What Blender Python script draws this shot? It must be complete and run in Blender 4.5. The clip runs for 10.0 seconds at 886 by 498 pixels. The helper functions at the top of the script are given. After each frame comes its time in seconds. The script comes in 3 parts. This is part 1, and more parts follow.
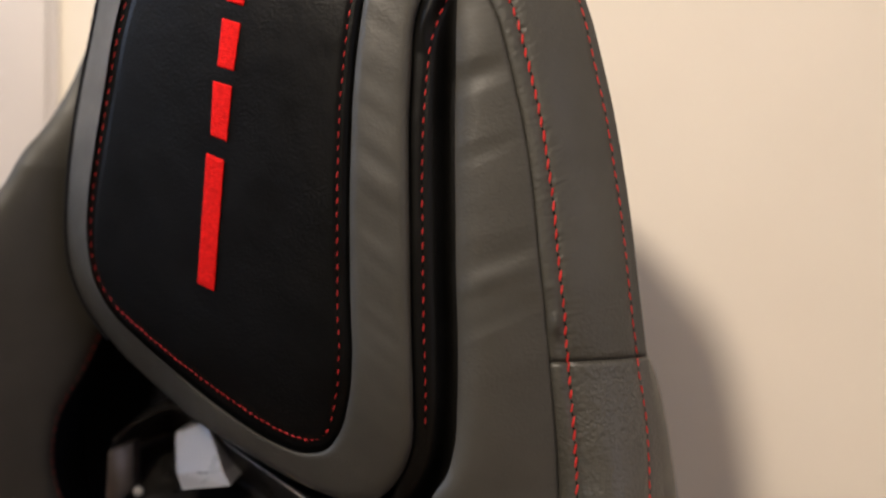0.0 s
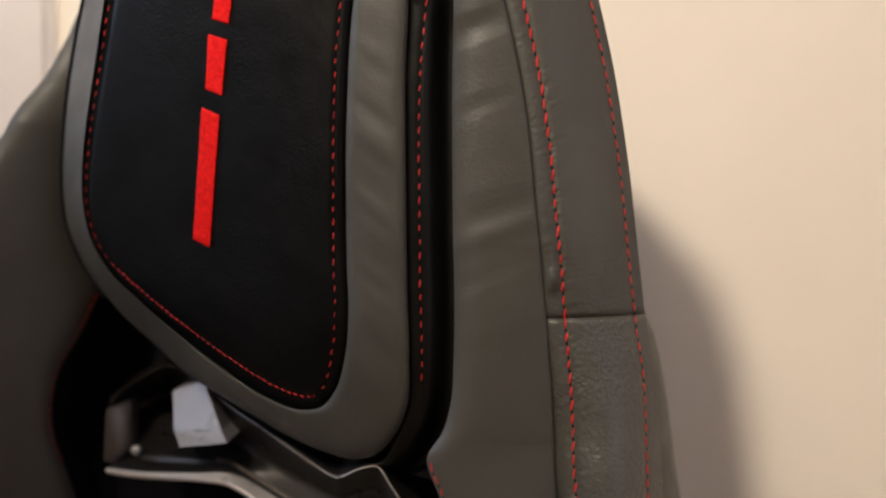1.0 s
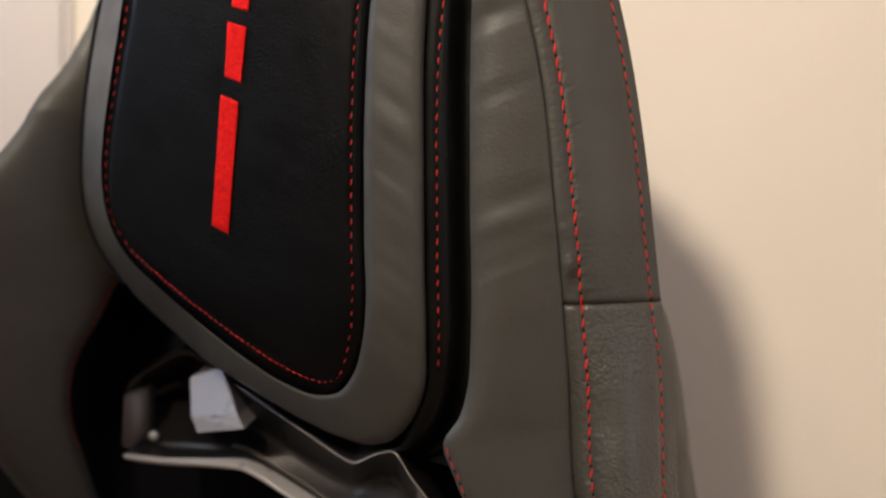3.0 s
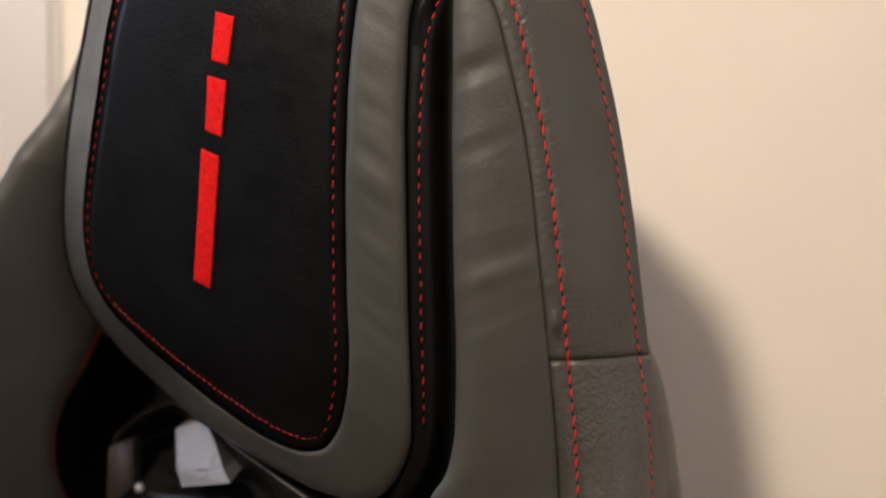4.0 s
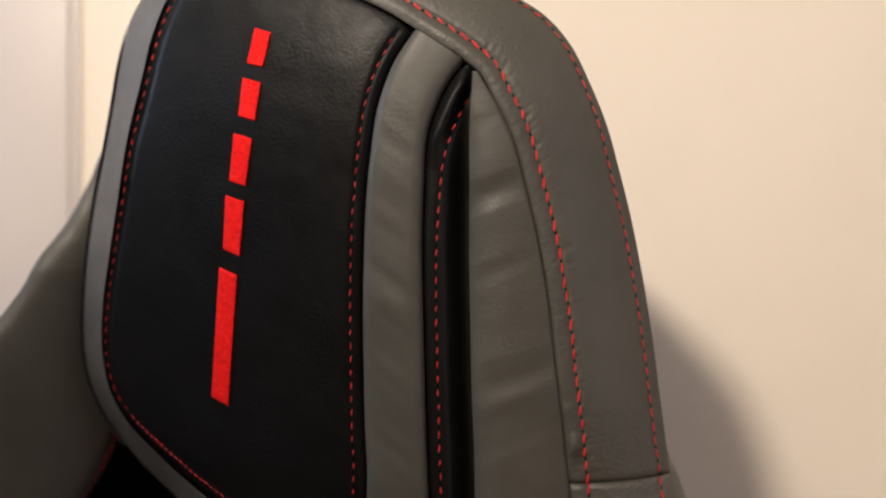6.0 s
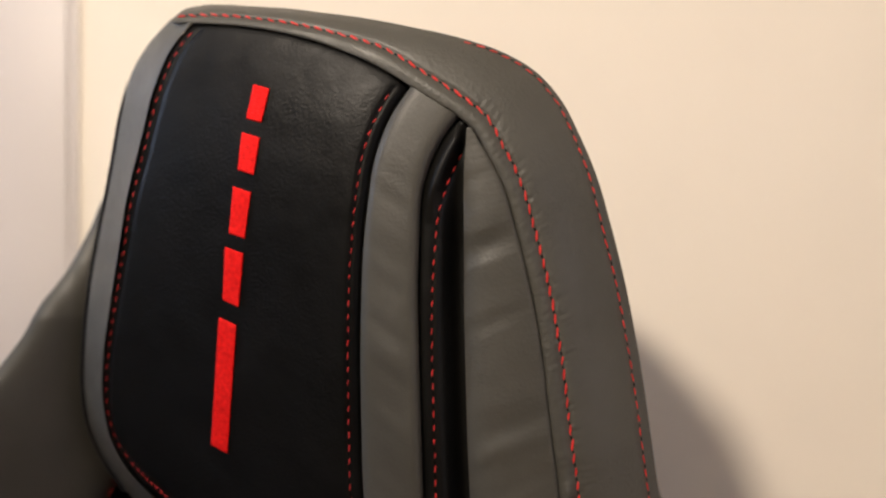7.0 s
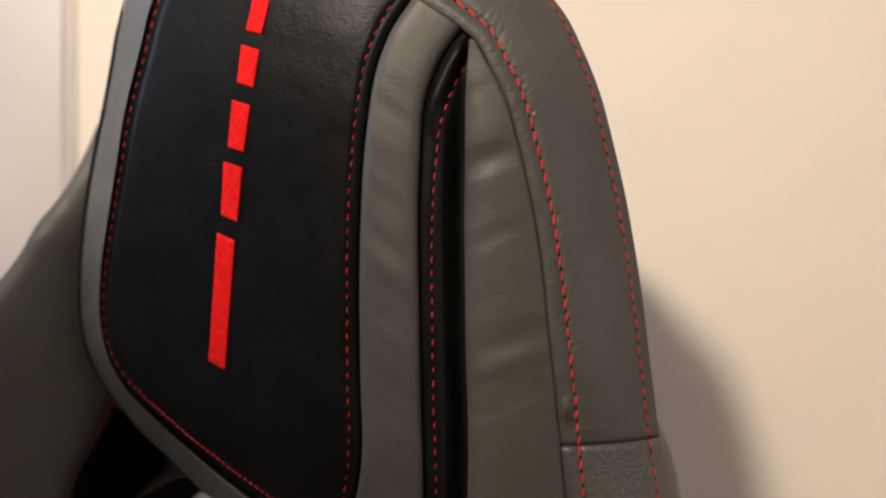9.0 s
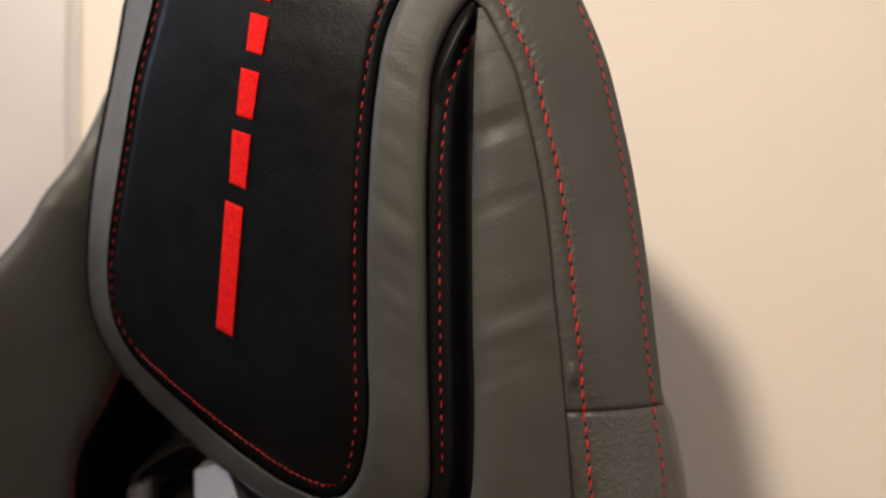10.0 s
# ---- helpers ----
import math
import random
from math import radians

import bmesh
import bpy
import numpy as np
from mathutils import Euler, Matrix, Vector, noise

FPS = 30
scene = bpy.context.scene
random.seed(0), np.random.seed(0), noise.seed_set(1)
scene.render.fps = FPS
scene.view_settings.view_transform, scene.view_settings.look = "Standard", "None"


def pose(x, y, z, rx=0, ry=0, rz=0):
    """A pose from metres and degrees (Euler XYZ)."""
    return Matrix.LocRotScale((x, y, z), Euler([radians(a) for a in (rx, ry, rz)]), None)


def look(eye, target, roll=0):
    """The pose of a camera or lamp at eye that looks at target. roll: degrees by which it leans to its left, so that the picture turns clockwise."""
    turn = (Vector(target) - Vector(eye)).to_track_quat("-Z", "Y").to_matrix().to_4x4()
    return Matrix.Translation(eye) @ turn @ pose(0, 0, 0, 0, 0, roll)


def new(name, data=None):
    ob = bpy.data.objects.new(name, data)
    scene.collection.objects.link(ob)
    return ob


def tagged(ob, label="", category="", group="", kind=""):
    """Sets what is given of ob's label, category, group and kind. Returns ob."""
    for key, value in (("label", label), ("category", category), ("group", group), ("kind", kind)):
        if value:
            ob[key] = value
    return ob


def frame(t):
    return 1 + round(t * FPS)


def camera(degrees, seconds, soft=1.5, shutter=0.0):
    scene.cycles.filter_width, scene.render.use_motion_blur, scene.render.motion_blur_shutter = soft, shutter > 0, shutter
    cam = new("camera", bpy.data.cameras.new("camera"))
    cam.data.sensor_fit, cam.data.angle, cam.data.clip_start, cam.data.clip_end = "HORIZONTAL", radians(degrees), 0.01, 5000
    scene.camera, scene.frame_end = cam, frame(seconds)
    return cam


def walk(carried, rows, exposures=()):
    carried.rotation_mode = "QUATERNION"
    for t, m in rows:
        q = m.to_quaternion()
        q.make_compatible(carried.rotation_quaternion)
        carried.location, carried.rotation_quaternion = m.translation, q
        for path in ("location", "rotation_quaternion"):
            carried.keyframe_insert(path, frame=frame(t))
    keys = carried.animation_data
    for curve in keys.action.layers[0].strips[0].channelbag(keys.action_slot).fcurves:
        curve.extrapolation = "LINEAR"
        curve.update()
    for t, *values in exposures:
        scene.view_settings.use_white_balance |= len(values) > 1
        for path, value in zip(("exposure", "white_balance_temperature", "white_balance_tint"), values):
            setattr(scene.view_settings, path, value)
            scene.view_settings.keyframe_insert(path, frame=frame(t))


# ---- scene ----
cam = camera(52.5, 10.0, 2.3)
METRES, EYE, TILT, LEAN, TURN = 0.18, 1.20, 0.0, 0.0, 0.0
ROWS = [
    (0.0, 0.0, 0.0, 0.0, -0.0, 0.0, -0.0),
    (0.5, 0.0203, 0.011, -0.0529, 0.16, -0.7, 0.14),
    (1.0, 0.0195, 0.018, -0.0603, 0.23, -1.48, -0.17),
    (1.5, -0.0058, 0.0129, -0.0934, 0.49, -1.85, -0.43),
    (2.0, 0.007, 0.0106, -0.135, 0.59, -2.37, -0.59),
    (2.5, -0.0126, 0.0042, -0.1358, 0.45, -2.27, -0.57),
    (2.7, -0.0121, 0.0022, -0.1261, 0.64, -1.87, -0.55),
    (3.8, 0.0452, 0.0300, 0.0123, 1.04, -1.27, 0.07),
    (4.0, 0.0518, 0.0445, 0.0379, 1.03, -1.06, 0.2),
    (4.5, 0.0759, 0.0737, 0.1151, 1.46, -0.92, 0.31),
    (5.0, 0.0603, 0.0582, 0.1901, 1.75, -0.23, 0.2),
    (5.5, 0.0576, 0.0449, 0.2508, 1.88, 0.19, 0.52),
    (6.0, 0.0471, 0.0482, 0.2989, 1.98, 0.73, 0.59),
    (6.2, 0.0494, 0.0435, 0.3227, 2.08, 1.05, 0.55),
    (6.75, 0.0446, 0.0099, 0.3905, 1.73, 1.87, 0.74),
    (7.3, 0.0397, -0.0237, 0.3731, 1.38, 1.97, 0.92),
    (7.5, 0.0221, -0.0172, 0.335, 1.28, 1.82, 0.72),
    (8.0, 0.0252, -0.0044, 0.2774, 1.28, 1.12, 0.55),
    (8.5, 0.02, 0.0094, 0.2441, 1.24, 0.6, 0.3),
    (9.0, 0.0284, 0.008, 0.2238, 1.25, 0.24, 0.2),
    (9.5, -0.0046, -0.0015, 0.1961, 1.05, -0.06, -0.04),
    (10.0, -0.0042, -0.0111, 0.1507, 0.99, -0.2, -0.14),
]
walk(cam, [(t, pose(0, 0, EYE, TILT, LEAN, TURN) @ pose(METRES * x, METRES * y, METRES * z, 90 + pitch, roll, yaw)) for t, x, y, z, yaw, pitch, roll in ROWS])

cam.data.dof.use_dof = True
cam.data.dof.focus_distance = 0.455
cam.data.dof.aperture_fstop = 2.8

# ---- world, lamps, exposure ----
scene.view_settings.exposure = 0.0
world = bpy.data.worlds.new("world")
scene.world = world
world.use_nodes = True
world.node_tree.nodes["Background"].inputs[0].default_value = (0.6, 0.7, 1.0, 1)
world.node_tree.nodes["Background"].inputs[1].default_value = 0.03


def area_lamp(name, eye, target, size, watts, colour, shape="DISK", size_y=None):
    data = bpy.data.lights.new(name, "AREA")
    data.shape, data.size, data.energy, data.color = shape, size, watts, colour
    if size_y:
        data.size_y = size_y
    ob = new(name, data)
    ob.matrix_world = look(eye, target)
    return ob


area_lamp("room_lamp", (-0.77, -1.05, 2.42), (0.0, 0.5, 1.2), 0.22, 53, (1.0, 0.855, 0.70))
# Unseen cool lamp at the left for the border's bluish sheen; no window built
area_lamp("cool_fill_lamp", (-2.1, 0.40, 1.9), (-0.2, 0.5, 1.2), 0.8, 22, (0.58, 0.71, 1.0), "RECTANGLE", 1.0)
# Unseen fill lamp added to tint the wall shadow blue; no window built
area_lamp("cool_fill_lamp", (1.28, -1.0, 1.5), (0.0, -1.0, 1.5), 1.0, 3.5, (0.48, 0.58, 1.0), "RECTANGLE", 1.2)


# ---- materials ----
def material(name, colour, rough=0.5, metal=0.0, spec=0.5):
    m = bpy.data.materials.new(name)
    m.use_nodes = True
    b = m.node_tree.nodes["Principled BSDF"]
    b.inputs["Base Color"].default_value = (*colour, 1)
    b.inputs["Roughness"].default_value = rough
    b.inputs["Metallic"].default_value = metal
    b.inputs["Specular IOR Level"].default_value = spec
    return m


def add(m, kind, **inputs):
    n = m.node_tree.nodes.new(kind)
    for key, value in inputs.items():
        n.inputs[key.replace("_", " ")].default_value = value
    return n


def link(m, a, b):
    m.node_tree.links.new(a, b)


def vary(m, low, high, scale, detail=4.0):
    """Mottles the base colour between two colours."""
    c = add(m, "ShaderNodeTexCoord")
    n = add(m, "ShaderNodeTexNoise", Scale=scale, Detail=detail)
    r = m.node_tree.nodes.new("ShaderNodeValToRGB")
    r.color_ramp.elements[0].position, r.color_ramp.elements[1].position = 0.3, 0.7
    r.color_ramp.elements[0].color, r.color_ramp.elements[1].color = (*low, 1), (*high, 1)
    link(m, c.outputs["Object"], n.inputs["Vector"])
    link(m, n.outputs["Fac"], r.inputs["Fac"])
    link(m, r.outputs["Color"], m.node_tree.nodes["Principled BSDF"].inputs["Base Color"])


def rough_noise(m, low, high, scale):
    c = add(m, "ShaderNodeTexCoord")
    n = add(m, "ShaderNodeTexNoise", Scale=scale, Detail=3.0)
    r = m.node_tree.nodes.new("ShaderNodeMapRange")
    r.inputs["From Min"].default_value, r.inputs["From Max"].default_value = 0.3, 0.7
    r.inputs["To Min"].default_value, r.inputs["To Max"].default_value = low, high
    link(m, c.outputs["Object"], n.inputs["Vector"])
    link(m, n.outputs["Fac"], r.inputs["Value"])
    link(m, r.outputs["Result"], m.node_tree.nodes["Principled BSDF"].inputs["Roughness"])


def leather(name, low, high, rough, grain=0.35, spec=0.5, lumps=0.2, cells=640.0, least=0.2, fine=0.35, creased=False):
    """Embossed artificial leather: pebbles of about a millimetre, finer creases, broad mottling."""
    m = material(name, low, rough, 0.0, spec)
    vary(m, low, high, 22.0)
    rough_noise(m, rough - 0.06, rough + 0.08, 60.0)
    c = add(m, "ShaderNodeTexCoord")
    warp = add(m, "ShaderNodeTexNoise", Scale=160.0, Detail=2.0)
    mix = m.node_tree.nodes.new("ShaderNodeMixRGB")
    mix.inputs[0].default_value = 0.004
    v = add(m, "ShaderNodeTexVoronoi", Scale=cells)
    v.feature = "SMOOTH_F1"
    v.inputs["Smoothness"].default_value = 0.3 if creased else 1.0
    f = add(m, "ShaderNodeTexNoise", Scale=1100.0, Detail=3.0)
    broad = add(m, "ShaderNodeTexNoise", Scale=75.0, Detail=4.0)
    b1 = add(m, "ShaderNodeBump", Strength=grain, Distance=0.0007 if creased else 0.0006)
    b2 = add(m, "ShaderNodeBump", Strength=grain * fine, Distance=0.0003)
    b3 = add(m, "ShaderNodeBump", Strength=lumps, Distance=0.0012)
    # the grain shows in patches, where the leather is slack
    slack = add(m, "ShaderNodeTexNoise", Scale=16.0, Detail=2.0)
    patch = m.node_tree.nodes.new("ShaderNodeMapRange")
    patch.inputs["From Min"].default_value, patch.inputs["From Max"].default_value = 0.42, 0.62
    patch.inputs["To Min"].default_value, patch.inputs["To Max"].default_value = grain * least, grain
    link(m, c.outputs["Object"], slack.inputs["Vector"])
    link(m, slack.outputs["Fac"], patch.inputs["Value"])
    link(m, patch.outputs["Result"], b1.inputs["Strength"])
    link(m, c.outputs["Object"], warp.inputs["Vector"])
    link(m, c.outputs["Object"], mix.inputs[1])
    link(m, warp.outputs["Color"], mix.inputs[2])
    link(m, mix.outputs["Color"], v.inputs["Vector"])
    link(m, c.outputs["Object"], f.inputs["Vector"])
    link(m, c.outputs["Object"], broad.inputs["Vector"])
    link(m, v.outputs["Distance"], b1.inputs["Height"])
    link(m, f.outputs["Fac"], b2.inputs["Height"])
    link(m, broad.outputs["Fac"], b3.inputs["Height"])
    link(m, b3.outputs["Normal"], b2.inputs["Normal"])
    link(m, b2.outputs["Normal"], b1.inputs["Normal"])
    link(m, b1.outputs["Normal"], m.node_tree.nodes["Principled BSDF"].inputs["Normal"])
    return m


def bumpy(m, scale, strength, distance, detail=4.0):
    c = add(m, "ShaderNodeTexCoord")
    n = add(m, "ShaderNodeTexNoise", Scale=scale, Detail=detail)
    b = add(m, "ShaderNodeBump", Strength=strength, Distance=distance)
    link(m, c.outputs["Object"], n.inputs["Vector"])
    link(m, n.outputs["Fac"], b.inputs["Height"])
    link(m, b.outputs["Normal"], m.node_tree.nodes["Principled BSDF"].inputs["Normal"])
    return m


GREY = leather("grey_leather", (0.053, 0.0500, 0.0410), (0.066, 0.0625, 0.0525), 0.51, 0.26, 0.45, 0.05, 600.0, 0.5)
# Grain is its own; base raised over GREY to paint the lower band brighter lit
PEBBLED = leather("pebbled_brightened_leather", (0.057, 0.054, 0.0450), (0.071, 0.0675, 0.0565), 0.42, 0.9, 0.70, 0.08, 430.0, 0.45, 0.12, True)
# Same grey leather, base lifted to put the upper band's light into its colour
BAND = leather("band_brightened_leather", (0.056, 0.0530, 0.0437), (0.069, 0.0655, 0.0548), 0.49, 0.42, 0.47, 0.06, 470.0, 0.30, 0.2, True)
BLACK = leather("black_leather", (0.0030, 0.0029, 0.0027), (0.0042, 0.0040, 0.0036), 0.43, 0.34, 0.155, 0.012, 620.0, 0.35)
SUEDE = bumpy(material("black_microfibre", (0.012, 0.012, 0.014), 0.9, 0.0, 0.06), 900.0, 0.4, 0.0005)
MATT = leather("matt_black_leather", (0.004, 0.0038, 0.0033), (0.0058, 0.0055, 0.0048), 0.42, 0.28, 0.20, 0.03)
RED = bumpy(material("red_embroidery", (0.85, 0.008, 0.008), 0.65, 0.0, 0.10), 900.0, 0.7, 0.0010)
vary(RED, (0.70, 0.005, 0.005), (0.95, 0.016, 0.012), 420.0)
THREAD = bumpy(material("red_thread", (0.60, 0.03, 0.02), 0.5, 0.0, 0.35), 2500.0, 0.5, 0.0003)
vary(THREAD, (0.40, 0.008, 0.009), (0.92, 0.050, 0.042), 700.0)
HOLE = material("needle_hole_dark", (0.004, 0.003, 0.003), 0.9, 0.0, 0.1)
GUNMETAL = material("gunmetal_plastic", (0.052, 0.048, 0.044), 0.30, 0.6)
rough_noise(GUNMETAL, 0.27, 0.35, 90.0)
# Pale base paints in the reflection on the trim's block
SILVER = material("reflecting_block_plastic", (0.47, 0.455, 0.45), 0.35, 0.1)
rough_noise(SILVER, 0.25, 0.38, 120.0)
# Pale copy of the trim plastic for faces that catch the light
LIT_TRIM = material("lit_trim_plastic", (0.78, 0.73, 0.65), 0.3, 0.15)
rough_noise(LIT_TRIM, 0.25, 0.38, 90.0)
# Lighter gunmetal that puts sheen into the colour of ridge and end facet
SHEEN = material("highlight_gunmetal", (0.12, 0.10, 0.085), 0.32, 0.5)
rough_noise(SHEEN, 0.28, 0.38, 90.0)
# Pale tone stands in for the highlight along the trim's upper edge
BEAD = material("edge_highlight", (0.36, 0.32, 0.28), 0.3, 0.4)
rough_noise(BEAD, 0.22, 0.42, 160.0)
STEEL = material("screw_steel", (0.85, 0.82, 0.76), 0.3, 0.3)
NYLON = bumpy(material("black_nylon", (0.02, 0.02, 0.02), 0.5), 200.0, 0.2, 0.0005)
WALL = bumpy(material("cream_wall_paint", (0.775, 0.71, 0.61), 0.75, 0.0, 0.3), 130.0, 0.25, 0.001)
vary(WALL, (0.76, 0.693, 0.597), (0.79, 0.725, 0.627), 5.0)
# Dark tone chosen to hold down the light bounced from unseen surfaces
TAUPE = bumpy(material("low_bounce_wall_paint", (0.20, 0.18, 0.16), 0.8, 0.0, 0.3), 130.0, 0.25, 0.001)
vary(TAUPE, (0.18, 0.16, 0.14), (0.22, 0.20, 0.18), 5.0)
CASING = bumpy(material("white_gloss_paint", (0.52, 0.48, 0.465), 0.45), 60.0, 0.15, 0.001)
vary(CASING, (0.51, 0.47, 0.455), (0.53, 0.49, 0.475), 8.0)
# Pale tone chosen so the unseen east wall bounces fill light
PALE = bumpy(material("reflector_wall_paint", (0.60, 0.57, 0.55), 0.8, 0.0, 0.3), 130.0, 0.25, 0.001)
vary(PALE, (0.58, 0.55, 0.53), (0.62, 0.59, 0.57), 5.0)
CEILING = bumpy(material("ceiling_paint", (0.8, 0.8, 0.78), 0.9), 90.0, 0.3, 0.001)
FLOOR = bumpy(material("floor_laminate", (0.28, 0.17, 0.09), 0.45), 40.0, 0.2, 0.001)
vary(FLOOR, (0.22, 0.13, 0.07), (0.33, 0.21, 0.12), 9.0)


# ---- building helpers ----
BASE = Vector((-0.05, 0.62, 0.0))


def mesh_object(name, verts, faces, mat, parent=None, label="", origin=BASE, smooth=True):
    me = bpy.data.meshes.new(name)
    o = origin if parent is not None or origin is not BASE else Vector((0, 0, 0))
    me.from_pydata([(v[0] - o[0], v[1] - o[1], v[2] - o[2]) for v in verts], [], faces)
    me.materials.append(mat)
    me.polygons.foreach_set("use_smooth", [smooth] * len(me.polygons))
    me.update()
    ob = new(name, me)
    if parent is not None:
        ob.parent = parent
    if label:
        tagged(ob, label)
    return ob


def part(name, bm, mat, parent, label="", smooth=True):
    """Links a bmesh as one mesh under a thing or a part."""
    bmesh.ops.recalc_face_normals(bm, faces=bm.faces)
    me = bpy.data.meshes.new(name)
    bm.to_mesh(me)
    bm.free()
    me.materials.append(mat)
    me.polygons.foreach_set("use_smooth", [smooth] * len(me.polygons))
    ob = new(name, me)
    if parent is not None:
        ob.parent = parent
    if label:
        tagged(ob, label)
    return ob


def box_bm(bm, lo, hi, bevel=0.0, segments=2):
    r = bmesh.ops.create_cube(bm, size=1.0)
    for v in r["verts"]:
        v.co = Vector([lo[i] + (v.co[i] + 0.5) * (hi[i] - lo[i]) for i in range(3)])
    if bevel:
        es = {e for v in r["verts"] for e in v.link_edges}
        bmesh.ops.bevel(bm, geom=list(es), offset=bevel, segments=segments, affect="EDGES", profile=0.5)
    return bm


def hermite(pts, u):
    """Points of a smooth curve through pts; u runs over the points' own numbers."""
    p = np.array(pts, float)
    d = np.concatenate([[0], np.cumsum(np.linalg.norm(np.diff(p, axis=0), axis=1))])
    tan = np.gradient(p, d, axis=0)
    u = np.clip(np.asarray(u, float), 0, len(p) - 1)
    i = np.minimum(u.astype(int), len(p) - 2)
    f, h = (u - i)[:, None], (d[i + 1] - d[i])[:, None]
    return ((2 * f**3 - 3 * f**2 + 1) * p[i] + (f**3 - 2 * f**2 + f) * h * tan[i]
            + (3 * f**2 - 2 * f**3) * p[i + 1] + (f**3 - f**2) * h * tan[i + 1])


def spline(pts, n, lo=0, hi=None):
    """n points at even steps along the smooth curve through pts, from point lo to point hi."""
    hi = len(pts) - 1 if hi is None else hi
    fine = hermite(pts, np.linspace(lo, hi, 600))
    d = np.concatenate([[0], np.cumsum(np.linalg.norm(np.diff(fine, axis=0), axis=1))])
    s = np.linspace(0, d[-1], n)
    return np.stack([np.interp(s, d, fine[:, k]) for k in range(fine.shape[1])], -1)


def front(x, z):
    """How far the front of the backrest lies at a place across and up."""
    x, z = np.clip(x, -0.23, 0.125), np.clip(z, 1.0, 1.44) - 1.2
    return 0.4493 - 0.1134 * x + 1.9821 * x**2 + 4.504 * x**3 - 0.0349 * z + 0.427 * x * z


def crown(z):
    """How far the top of the head leans back."""
    return 0.010 * np.clip((z - 1.30) / 0.09, 0, 1.4) ** 2


def droop(z):
    """How far the lower end of the head cushion curls back under itself, and its crown leans back."""
    return 0.022 * np.clip((1.15 - z) / 0.085, 0, 1.2) ** 2 + crown(z)


def ruled(a, b, m):
    """A grid of places across and up, from curve a to curve b."""
    s = np.linspace(0, 1, m)
    s = 0.4 * s + 0.6 * (0.5 - 0.5 * np.cos(np.pi * s))  # finer towards the seams
    return a[:, None, :] * (1 - s)[None, :, None] + b[:, None, :] * s[None, :, None], s


def normals(g):
    n = np.cross(np.gradient(g, axis=0), np.gradient(g, axis=1))
    n /= np.linalg.norm(n, axis=-1, keepdims=True) + 1e-12
    return np.where(n[..., 1:2] > 0, -n, n)


def raised(xz, y, bump):
    """Puts a grid at the depth y and lifts it by bump towards the camera's mean place, so outlines fit the view."""
    g = np.stack([xz[..., 0], y, xz[..., 1]], -1)
    way = np.array([0.0, 0.0, 1.23]) - g
    return g + way / np.linalg.norm(way, axis=-1, keepdims=True) * bump[..., None]


def grid_object(name, g, mat, parent, label=""):
    n, m = g.shape[:2]
    i = np.arange((n - 1) * (m - 1))
    r, c = i // (m - 1), i % (m - 1)
    k = r * m + c
    faces = np.stack([k, k + 1, k + m + 1, k + m], -1)
    q = g.reshape(-1, 3)
    f0 = faces[len(faces) // 2]
    if np.cross(q[f0[1]] - q[f0[0]], q[f0[2]] - q[f0[0]])[1] > 0:
        faces = faces[:, ::-1]
    return mesh_object(name, q.tolist(), faces.tolist(), mat, parent, label)


def gauss(d, w):
    return np.exp(-(d / w) ** 2)


def lengths(c):
    return np.concatenate([[0], np.cumsum(np.linalg.norm(np.diff(c, axis=0), axis=1))])


def folds(n, m, along, across, length, width, seed, slant=0.0):
    """Soft creases that run across a strip."""
    out = np.zeros((n, m))
    for i in range(n):
        for j in range(m):
            out[i, j] = noise.fractal(Vector(((length[i] + slant * width[i] * j / (m - 1)) / along, width[i] * j / (m - 1) / across, seed)), 1.1, 2.1, 2)
    return out


# one stitch, a short fat thread that dips at both ends, and one needle hole
bm = bmesh.new()
bmesh.ops.create_uvsphere(bm, u_segments=8, v_segments=6, radius=0.5)
for v in bm.verts:
    v.co.y += 0.25 - 1.0 * v.co.z**2 * 0.6
STITCH = bpy.data.meshes.new("stitch")
bm.to_mesh(STITCH)
bm.free()
STITCH.materials.append(THREAD)
STITCH.polygons.foreach_set("use_smooth", [True] * len(STITCH.polygons))


def sew(points, norms, parent, pitch=0.0071, long=0.0052, thick=0.0014, slant=6.0, first=0.0):
    """A row of stitches along a line on a surface, with the needle holes between them."""
    d = lengths(points)
    stops = np.arange(first + pitch / 2, d[-1], pitch)
    hv, hf = [], []
    for s in stops:
        p = np.array([np.interp(s, d, points[:, k]) for k in range(3)])
        q = np.array([np.interp(s + 0.001, d, points[:, k]) for k in range(3)])
        o = np.array([np.interp(s - 0.001, d, points[:, k]) for k in range(3)])
        nn = Vector([np.interp(s, d, norms[:, k]) for k in range(3)]).normalized()
        t = Vector(q - o).normalized()
        side = t.cross(nn).normalized()
        turn = Matrix((side, nn, t)).transposed().to_4x4()
        j = random.uniform(-1, 1)
        ob = new("stitch", STITCH)
        ob.parent = parent
        ob.matrix_basis = (Matrix.Translation(Vector(p) - BASE + nn * 0.00008 * random.uniform(-1, 2.2) + side * random.uniform(-0.0002, 0.0002)) @ turn @ pose(0, 0, 0, 0, slant + 4 * j, 0)
                           @ Matrix.Diagonal((thick * random.uniform(0.82, 1.1), thick * 0.9, long * random.uniform(0.82, 1.1), 1)))
        e = Vector([np.interp(s + pitch / 2, d, points[:, k]) for k in range(3)]) + nn * 0.00025
        k0 = len(hv)
        for a in range(8):
            w = 2 * math.pi * a / 8
            hv.append(e + side * (0.00052 * math.cos(w)) + t * (0.0009 * math.sin(w)))
        hf.append(list(range(k0, k0 + 8)))
    if hv:
        ob = mesh_object("needle_marking", hv, hf, HOLE, parent)
        tagged(ob, "small dark needle holes between the red stitches", kind="stuff")


